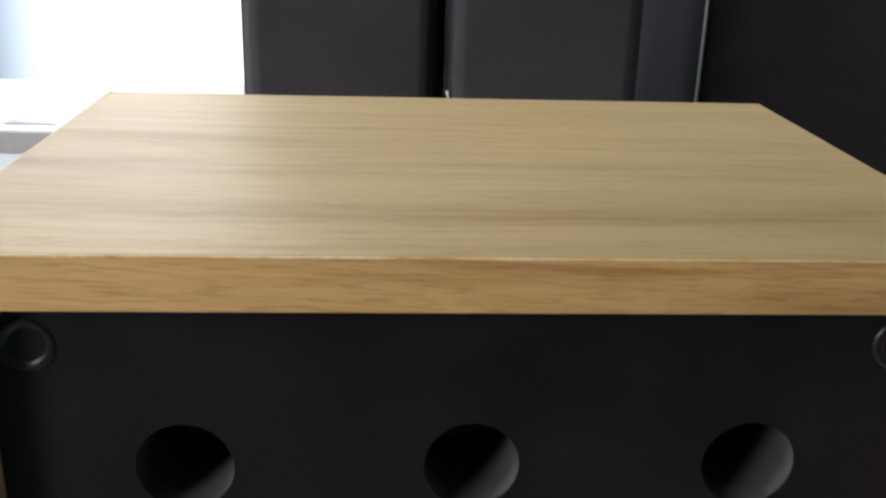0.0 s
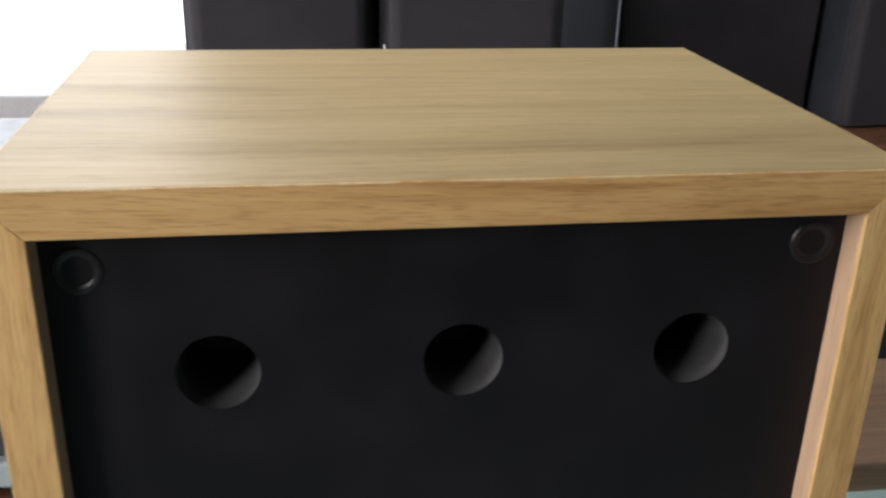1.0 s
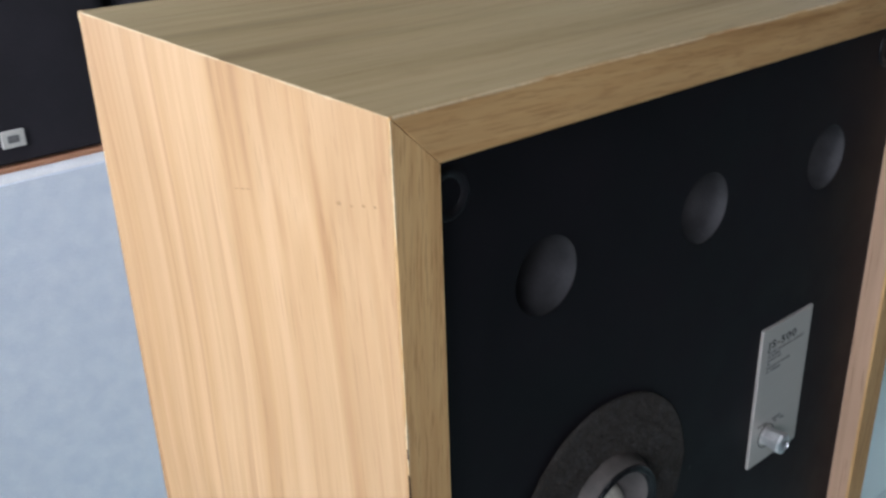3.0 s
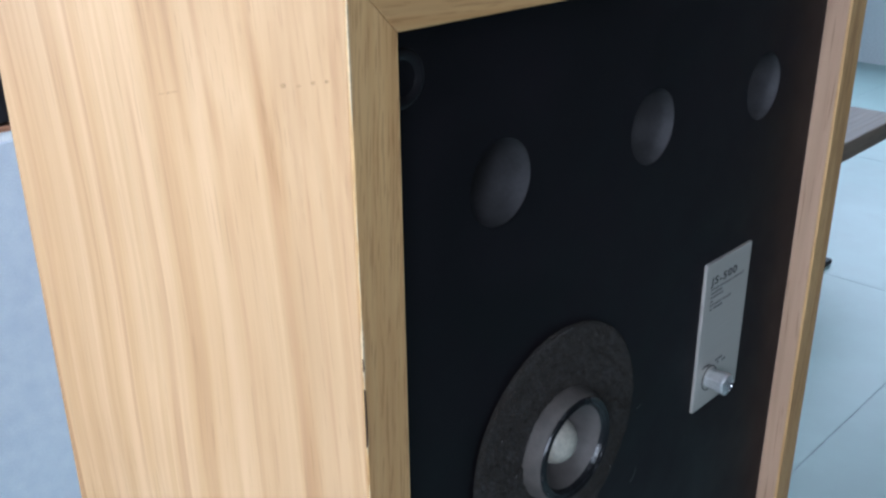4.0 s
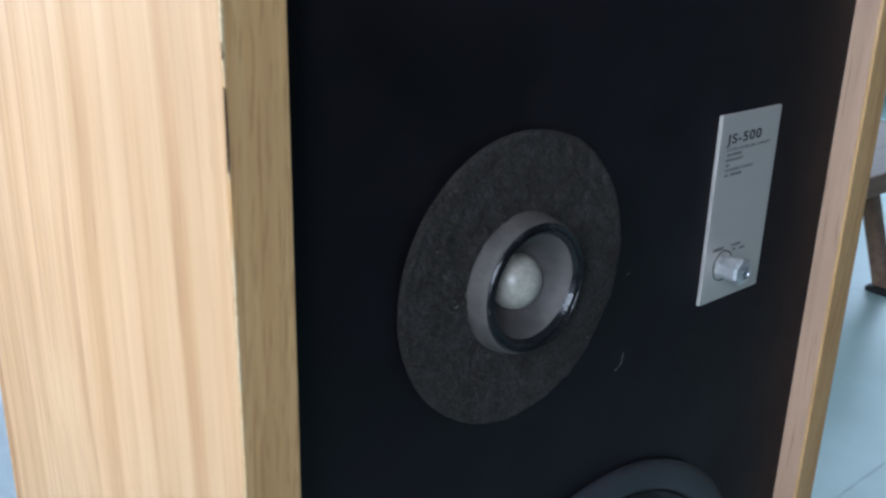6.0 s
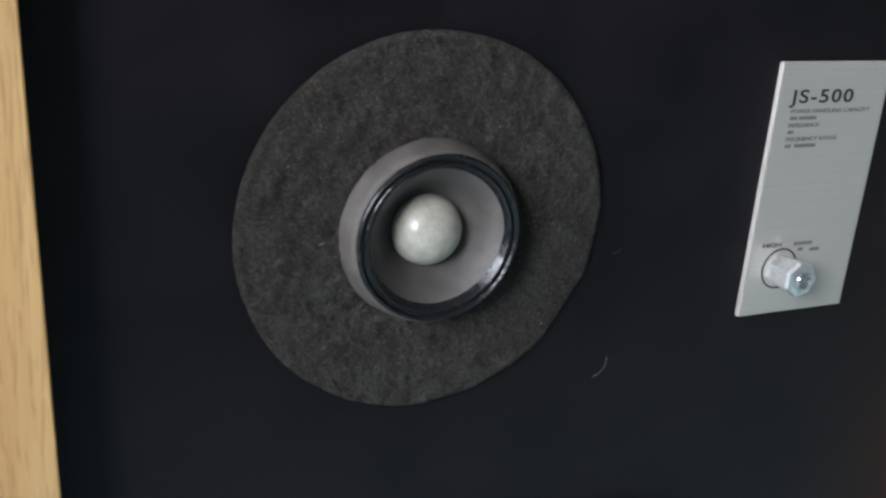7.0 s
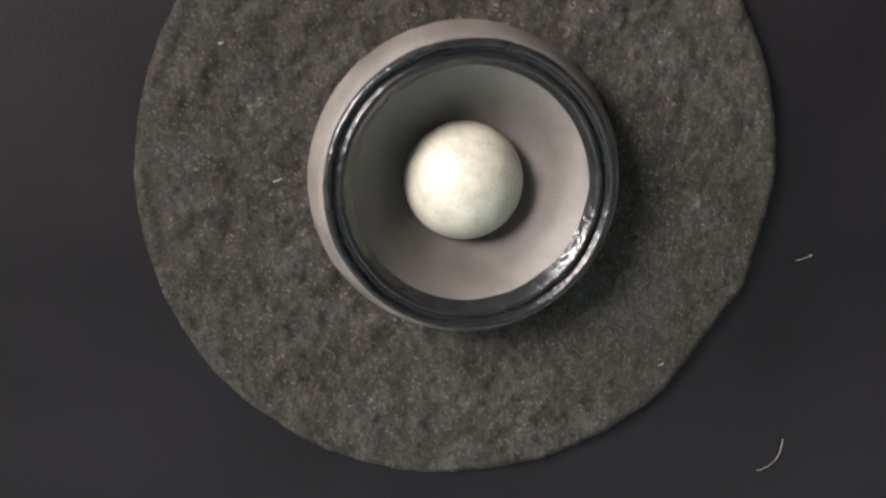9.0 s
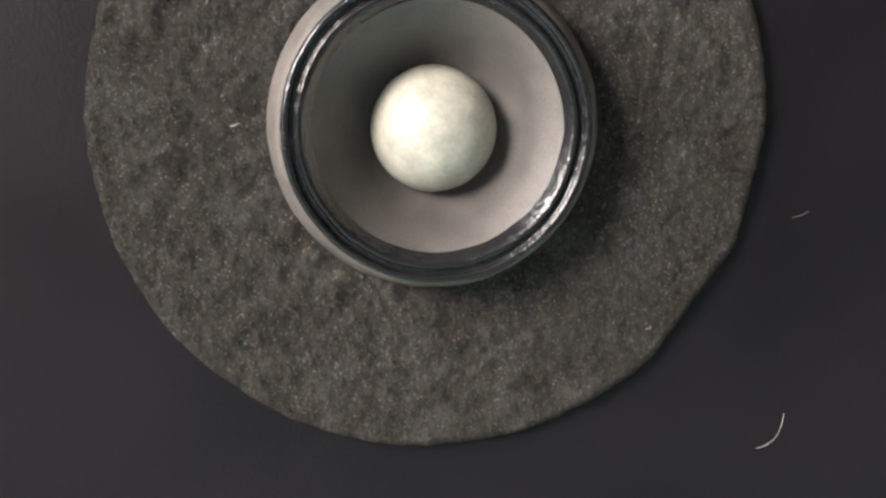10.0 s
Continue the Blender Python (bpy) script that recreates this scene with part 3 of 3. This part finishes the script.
for y, z, w, l in ((0.034, 0.7412, 0.0008, 2.2), (0.0255, 0.7425, 0.0004, 3.5), (0.018, 0.7447, 0.0006, 2.2), (0.011, 0.7462, 0.0004, 3.0), (0.108, 0.7265, 0.00025, 34)):
    bm = lathe([(0.0, 0), (w, 0)], 0, 0, 10)
    bmesh.ops.transform(bm, matrix=Matrix.Translation((-W2 - 0.0001, y, z)) @ Matrix.Rotation(radians(-14), 4, "X") @ Matrix.Diagonal((1, l, 1, 1)) @ Matrix.Rotation(radians(90), 4, "Z"), verts=bm.verts)
    part("dent", bm, chip_mid, spk)


part("corner_chip", box(-W2 - 0.0004, -W2 + 0.0035, D - 0.0035, D + 0.0004, H - 0.006, H + 0.0003, 0.0012, 2), chip_pale, spk, "pale worn back corner")


def worn_edge(a, b, seed):
    """A thin pale line along an edge from a to b, part wear and part painted highlight, thicker and thinner by turns.
    """
    bm = bmesh.new()
    a, b = Vector(a), Vector(b)
    n = int((b - a).length / 0.005)
    d = (b - a).normalized()
    u = d.orthogonal().normalized()
    v = d.cross(u)
    last = None
    for k in range(n + 1):
        p = a + (b - a) * k / n
        r = 0.00042 + 0.00038 * noise.noise(Vector((k * 0.21, seed, 0.5))) + 0.0002 * noise.noise(Vector((k * 0.9, seed, 3)))
        r = max(r, 0.0001)
        ring = [bm.verts.new(p + r * (math.cos(w) * u + math.sin(w) * v)) for w in (0.5 * math.pi * q for q in range(4))]
        if last:
            for q in range(4):
                bm.faces.new((last[q], last[(q + 1) % 4], ring[(q + 1) % 4], ring[q]))
        last = ring
    part("worn_edge", bm, rubbed_highlight, spk, "pale veneer edge, part wear and part painted highlight")


# pale strips give the edges their wear and a painted highlight
worn_edge((-W2 + 0.001, 0.0003, H - 0.0003), (WR2 - 0.001, 0.0003, H - 0.0003), 1.0)
worn_edge((-W2 + 0.0003, 0.0003, 0.03), (-W2 + 0.0003, 0.0003, H - 0.001), 5.0)
worn_edge((-W2 + 0.0003, 0.001, H - 0.0003), (-W2 + 0.0003, D - 0.004, H - 0.0003), 9.0)


def bezier(p0, p1, p2, n=14):
    return [tuple(Vector(p0) * (1 - t) ** 2 + Vector(p1) * 2 * t * (1 - t) + Vector(p2) * t * t) for t in [k / n for k in range(n + 1)]]


lint = part("lint_thread", tube(bezier((0.0128, BY - 0.0004, 0.4948), (0.0130, BY - 0.0007, 0.4886), (0.0080, BY - 0.0004, 0.4874)), 0.00005, 5), lint_mat)
tagged(lint, "fine pale curved thread of lint on the baffle", "lint")
for x, z, s in ((-0.0940, 0.5470, 0.0007), (-0.0175, 0.5125, 0.0005), (-0.104, 0.571, 0.0004), (0.011, 0.534, 0.0016)):
    tagged(part("lint_speck", tube([(x - s, BY - 0.0036 if x < 0 else BY - 0.0003, z), (x, BY - 0.0039 if x < 0 else BY - 0.0004, z + s * 0.3), (x + s, BY - 0.0036 if x < 0 else BY - 0.0003, z + s * 0.8)], 0.00012 if x < 0 else 0.00005, 5), lint_mat), "tiny pale lint speck on the loudspeaker front", "lint", "lint specks")

# ---- grey-cloth loudspeaker behind ----
CX0, CX1, CY, CT = -0.287, 0.272, 0.797, 0.538
gs = thing("cloth_loudspeaker", (0.0, 0.96, 0), "walnut loudspeaker with pale grey cloth grille and white edge", "loudspeaker")
part("cabinet", box(CX0, CX1, CY + 0.006, 1.14, 0.0, CT, 0.002), walnut_x, gs, "reddish walnut cabinet")
part("grille_edge", box(CX0 + 0.001, CX1 - 0.001, CY - 0.014, CY + 0.006, 0.004, CT - 0.003, 0.0095, 4), white_trim, gs, "white rounded grille frame")
part("grille_cloth", box(CX0 + 0.019, CX1 - 0.019, CY - 0.0152, CY - 0.005, 0.019, CT - 0.010, 0.002, 2), grey_cloth, gs, "pale grey woven grille cloth")
part("badge", box(-0.032, -0.004, CY - 0.0190, CY - 0.016, 0.016, 0.034, 0.001, 1), steel, gs, "small dark metal badge")

# ---- black loudspeakers standing on it and beside it ----
def black_speaker(x0, x1, y0, y1, z0, z1, cloth, badge, label, trim=False, taper=0.016, cut=0.0):
    th = thing("black_loudspeaker", ((x0 + x1) / 2, (y0 + y1) / 2, z0), label, "loudspeaker", "black loudspeakers along the back")
    part("cabinet", box(x0, x1, y0 + 0.024, y1, z0, z1, 0.004), black_vinyl, th)
    bm = bmesh.new()
    pts = [(x0 + 0.002, y0 + 0.0235), (x0 + taper * 0.7, y0 + 0.004), (x0 + taper * 1.3, y0), (x1 - taper * 1.3, y0), (x1 - taper * 0.7, y0 + 0.004), (x1 - 0.002, y0 + 0.0235)]
    levels = [(z0 + 0.003, cut), (z0 + 0.15, 0.0), (z1 - 0.003, 0.0)]
    rings = [[bm.verts.new((x + (c if i < 3 else 0), y, z)) for i, (x, y) in enumerate(pts)] for z, c in levels]
    bm.faces.new(rings[0])
    bm.faces.new(rings[-1][::-1])
    for lo, hi in zip(rings, rings[1:]):
        for i in range(6):
            bm.faces.new((lo[i], hi[i], hi[(i + 1) % 6], lo[(i + 1) % 6]))
    bmesh.ops.bevel(bm, geom=list(bm.edges), offset=0.003, segments=2, profile=0.5, affect="EDGES")
    part("grille", bm, cloth, th)
    if badge:
        bx, bz = badge
        b = part("badge", box(bx - 0.0125, bx + 0.0125, y0 - 0.003, y0 - 0.0002, bz - 0.0095, bz + 0.0095, 0.001, 1), badge_face, th, "small pale rectangular badge")
        part("badge_mark", box(bx - 0.006, bx + 0.006, y0 - 0.0034, y0 - 0.0028, bz - 0.004, bz + 0.004), grey_ink, b)
    if trim:
        part("trim", box(x0 - 0.0012, x0 + 0.0014, y0 + 0.012, y0 + 0.0225, z0 + 0.002, z1 - 0.002, 0.001, 1), silver_face, th, "thin pale metal edge strip")
    return th


black_speaker(-0.193, 0.031, 0.804, 1.11, CT, 1.14, black_cloth, (-0.100, 0.568), "black loudspeaker with cloth grille standing on a walnut cabinet", cut=0.014)
second = black_speaker(0.0395, 0.270, 0.804, 1.13, CT, 1.14, black_cloth, None, "black loudspeaker with cloth grille standing on a walnut cabinet")
# short pale curved tube on the grille's left edge
part("scuff", tube([(0.0465, 0.8095, 0.656), (0.0455, 0.8100, 0.668), (0.0432, 0.8118, 0.680)], 0.0017, 6), plate_grey, second, "small pale curved stub on the grille's edge", True)

lc = thing("low_cabinet", (0.7, 1.1, 0), "low dark walnut cabinet with a black cloth front", "cabinet")
part("cabinet_body", box(0.350, 1.06, 0.812, 1.46, 0.0, CT, 0.002), walnut_z, lc)
part("cabinet_front", box(0.366, 1.044, 0.802, 0.8115, 0.02, CT - 0.02, 0.002), black_cloth, lc, "black cloth front")
black_speaker(0.402, 0.709, 0.985, 1.45, CT, 1.16, black_cloth, None, "black loudspeaker with a thin pale metal edge strip", True, 0.006)
black_speaker(0.716, 1.035, 0.90, 1.30, CT, 1.16, black_cloth, (0.881, 0.572), "black loudspeaker with a pale badge on its grille", False, 0.010)
black_speaker(1.070, 1.56, 0.97, 1.40, 0.0, 1.20, navy_cloth, None, "tall dark navy loudspeaker standing on the floor", False, 0.010)
black_speaker(1.575, 2.06, 0.97, 1.40, 0.0, 1.20, navy_cloth, None, "tall dark navy loudspeaker standing on the floor", False, 0.010)

# ---- stack of audio units on a low rack ----
AX0, AX1 = -0.76, -0.306
rack = thing("rack", (-0.53, 1.0, 0), "low dark walnut rack holding a tape deck and amplifier", "rack")
for x in (AX0 - 0.02, AX1):
    part("side_panel", box(x, x + 0.017, 0.83, 1.2, 0.0, 0.330, 0.0015), walnut_z, rack)
part("shelf", box(AX0 - 0.019, AX1 + 0.016, 0.825, 1.2, 0.3305, 0.346, 0.0015), bench_wood, rack, "thin dark walnut shelf board")
part("shelf_lip", box(AX0, AX1 - 0.001, 0.828, 0.84, 0.310, 0.329, 0.001), white_trim, rack, "white front strip")
part("bottom_shelf", box(AX0, AX1 - 0.001, 0.84, 1.2, 0.02, 0.038), walnut_z, rack)

deck = thing("tape_deck", (-0.53, 1.0, 0.038), "charcoal reel-to-reel tape deck with clear plastic reels", "tape deck")
part("case", box(AX0 + 0.004, AX1 - 0.005, 0.862, 1.18, 0.0385, 0.300, 0.003), deck_face, deck)
part("face_plate", box(AX0 + 0.006, AX1 - 0.007, 0.856, 0.8615, 0.042, 0.298, 0.002), deck_face, deck)
for rx in (-0.392, -0.640):
    rz, ry = 0.205, 0.842
    reel = part("reel", lathe([(0.0785, ry), (0.0790, ry + 0.0008), (0.0785, ry + 0.0018), (0.055, ry + 0.0018), (0.055, ry), (0.0785, ry)], rx, rz, 64), reel_plastic, deck, "clear plastic tape reel")
    part("reel_rim", lathe([(0.0775, ry - 0.0006), (0.0792, ry - 0.0006), (0.0792, ry + 0.0022), (0.0775, ry + 0.0022), (0.0775, ry - 0.0006)], rx, rz, 64), silver_face, reel, "pale rim of the reel")
    part("tape_pack", lathe([(0.026, ry + 0.003), (0.052, ry + 0.003), (0.052, ry + 0.009), (0.026, ry + 0.009), (0.026, ry + 0.003)], rx, rz, 48), tape_brown, reel, "wound brown tape")
    part("reel_hub", lathe([(0.0, ry - 0.004), (0.008, ry - 0.004), (0.010, ry), (0.0255, ry - 0.001), (0.0255, ry + 0.012)], rx, rz, 40), silver_face, reel, "pale hub")
    for k in range(3):
        a = radians(90 + 120 * k)
        sp = box(-0.0075, 0.0075, ry - 0.0012, ry - 0.0004, 0.024, 0.074)
        bmesh.ops.transform(sp, matrix=Matrix.Translation((rx, 0, rz)) @ Matrix.Rotation(a, 4, "Y"), verts=sp.verts)
        part("spoke", sp, reel_plastic, reel)
for k, kx in enumerate((-0.345, -0.375, -0.430, -0.50)):
    part("deck_knob", lathe([(0.0, 0.838), (0.010, 0.838), (0.011, 0.840), (0.012, 0.8555)], kx, 0.088 - 0.012 * (k % 2), 24), silver_face if k else black_gloss, deck, "round control knob")
part("head_cover", box(-0.56, -0.46, 0.835, 0.8555, 0.058, 0.10, 0.004), silver_face, deck, "silver head cover")

amp = thing("amplifier", (-0.53, 1.0, 0.346), "silver-faced amplifier with small knobs on a wooden shelf", "amplifier")
part("case", box(AX0 + 0.002, AX1 + 0.004, 0.834, 1.17, 0.3465, 0.478, 0.003), walnut_z, amp, "dark walnut case")
part("front_panel", box(AX0 + 0.006, AX1 - 0.001, 0.827, 0.8335, 0.350, 0.472, 0.0015), silver_face, amp, "brushed silver front panel")
for kx in (-0.338, -0.356, -0.374, -0.392):
    part("toggle", lathe([(0.0, 0.806), (0.0038, 0.806), (0.0046, 0.810), (0.0046, 0.820), (0.0066, 0.8265)], kx, 0.424, 20), steel, amp, "small metal control knob")
vol = part("volume_knob", lathe([(0.0, 0.800), (0.0115, 0.800), (0.0125, 0.803), (0.0130, 0.8265)], -0.350, 0.385, 36), black_gloss, amp, "black knob with a red face")
part("knob_face", lathe([(0.0, 0.7990), (0.0085, 0.7990), (0.0090, 0.8000)], -0.350, 0.385, 36), red_knob, vol, "dark red knob face")
part("print_bar", box(-0.352, -0.334, 0.8264, 0.8268, 0.4545, 0.4575), red_knob, amp)
for kx in (-0.43, -0.48, -0.54, -0.6):
    part("selector", lathe([(0.0, 0.806), (0.010, 0.806), (0.011, 0.8265)], kx, 0.40, 30), steel, amp, "metal selector knob")
cable = part("cable", tube(bezier((-0.352, 0.800, 0.372), (-0.345, 0.775, 0.348), (-0.304, 0.80, 0.352), 16), 0.0028, 8), cable_white)
tagged(cable, "loose white cable hanging in front of the amplifier", "cable")

tt = thing("turntable", (-0.53, 1.0, 0.478), "record player in a pale oak plinth with a metal top", "record player")
part("plinth", box(AX0, AX1 - 0.006, 0.830, 1.06, 0.4785, 0.528, 0.003), pale_oak, tt, "pale oak plinth")
part("side_rail", prism_y([(0, 0), (0.228, 0), (0.228, 0.014), (0.02, 0.007), (0, 0.005)], 0, 0.034, 0.001), pale_oak, tt, "broad sloping pale wooden side rail")
rail = tt.children[-1]
rail.matrix_parent_inverse = Matrix.Translation(-Vector(tt.location)) @ Matrix.Translation((AX1 - 0.007, 0.830, 0.5285)) @ Matrix.Rotation(radians(90), 4, "Z")
part("top_plate", box(AX0 + 0.008, AX1 - 0.042, 0.838, 1.052, 0.5282, 0.533, 0.002), plate_grey, tt, "grey metal top plate")


def disc_up(cx, cy, prof, seg=64):
    bm = lathe(prof, 0, 0, seg)
    bmesh.ops.transform(bm, matrix=Matrix.Translation((cx, cy, 0)) @ Matrix.Rotation(radians(-90), 4, "X"), verts=bm.verts)
    return bm


part("platter", disc_up(-0.56, 0.946, [(0.0, 0.548), (0.095, 0.548), (0.101, 0.546), (0.103, 0.534)]), silver_face, tt, "metal platter", True)
part("platter_mat", disc_up(-0.56, 0.946, [(0.0, 0.5515), (0.090, 0.5515), (0.093, 0.5485)]), black_cloth, tt, "dark rubber mat")
part("arm_base", disc_up(-0.372, 1.022, [(0.0, 0.540), (0.016, 0.540), (0.018, 0.539), (0.022, 0.534)], 32), steel, tt, "metal tonearm base")
part("tonearm", tube([(-0.366, 1.040, 0.545), (-0.372, 1.022, 0.546), (-0.392, 0.965, 0.545), (-0.412, 0.925, 0.543)], 0.0055, 10), deck_face, tt, "dark tonearm")
part("headshell", box(-0.426, -0.400, 0.886, 0.926, 0.5335, 0.547, 0.003), red_knob, tt, "dark red headshell")
part("switch", disc_up(-0.345, 0.872, [(0.0, 0.545), (0.010, 0.545), (0.011, 0.534)], 24), black_gloss, tt, "round black switch")

# ---- low bench ----
bn = thing("bench", (1.0, 0.58, 0), "low wooden bench with a thick brown plank top", "bench")
part("plank", box(0.32, 1.705, 0.470, 0.700, 0.231, 0.270, 0.003), bench_wood, bn, "thick brown plank")
for x in (0.42, 1.435):
    for y in (0.490, 0.650):
        bm = box(x, x + 0.028, y, y + 0.028, 0.012, 0.2308, 0.002)
        for v in bm.verts:
            v.co.y += (0.075 if y < 0.55 else -0.075) * v.co.z / 0.23
        leg = part("leg", bm, bench_wood, bn, "splayed wooden leg")
        part("foot", box(x - 0.012, x + 0.040, y - 0.012, y + 0.040, 0.0, 0.0118, 0.003), ink, leg, "dark foot")
tagged(part("floor_mat", box(0.778, 1.05, -0.30, 0.078, 0.0002, 0.007, 0.002), green_plate), "dark green mat lying on the tiled floor", "mat")
ledge = thing("window_ledge", (-1.0, 1.4, 0), "pale grey ledge cabinet with a dark slot below the window", "ledge")
part("ledge_body", box(-1.70, 0.06, 1.215, 1.655, 0.0, 0.526, 0.004), plate_pale, ledge)
part("slot", box(-0.640, -0.560, 1.262, 1.284, 0.5262, 0.5275, 0.0004, 1), steel, ledge, "dark slot in the ledge top")

# ---- floor tiles ----
def tile_mesh(x0, x1, y0, y1):
    bm = box(x0, x1, y0, y1, -0.012, 0.0, 0.0003, 1)
    me = bpy.data.meshes.new("tile")
    bm.to_mesh(me)
    bm.free()
    me.materials.append(tile_mat)
    return me


TS = 0.8
GAP, whole = 0.0008, tile_mesh(-TS / 2 + 0.0008, TS / 2 - 0.0008, -TS / 2 + 0.0008, TS / 2 - 0.0008)
for ix in range(-4, 6):
    for iy in range(-6, 4):
        x, y = 0.22 + ix * TS, 0.612 + iy * TS
        x0, x1 = max(x - TS / 2, RX0), min(x + TS / 2, RX1)
        y0, y1 = max(y - TS / 2, RY0), min(y + TS / 2, RY1)
        if x1 - x0 < 0.02 or y1 - y0 < 0.02:
            continue
        cut = x1 - x0 < TS - 0.001 or y1 - y0 < TS - 0.001
        ob = new("tile", tile_mesh(x0 - x + GAP, x1 - x - GAP, y0 - y + GAP, y1 - y - GAP) if cut else whole)
        ob.parent = floor
        ob.location = (x, y, 0)
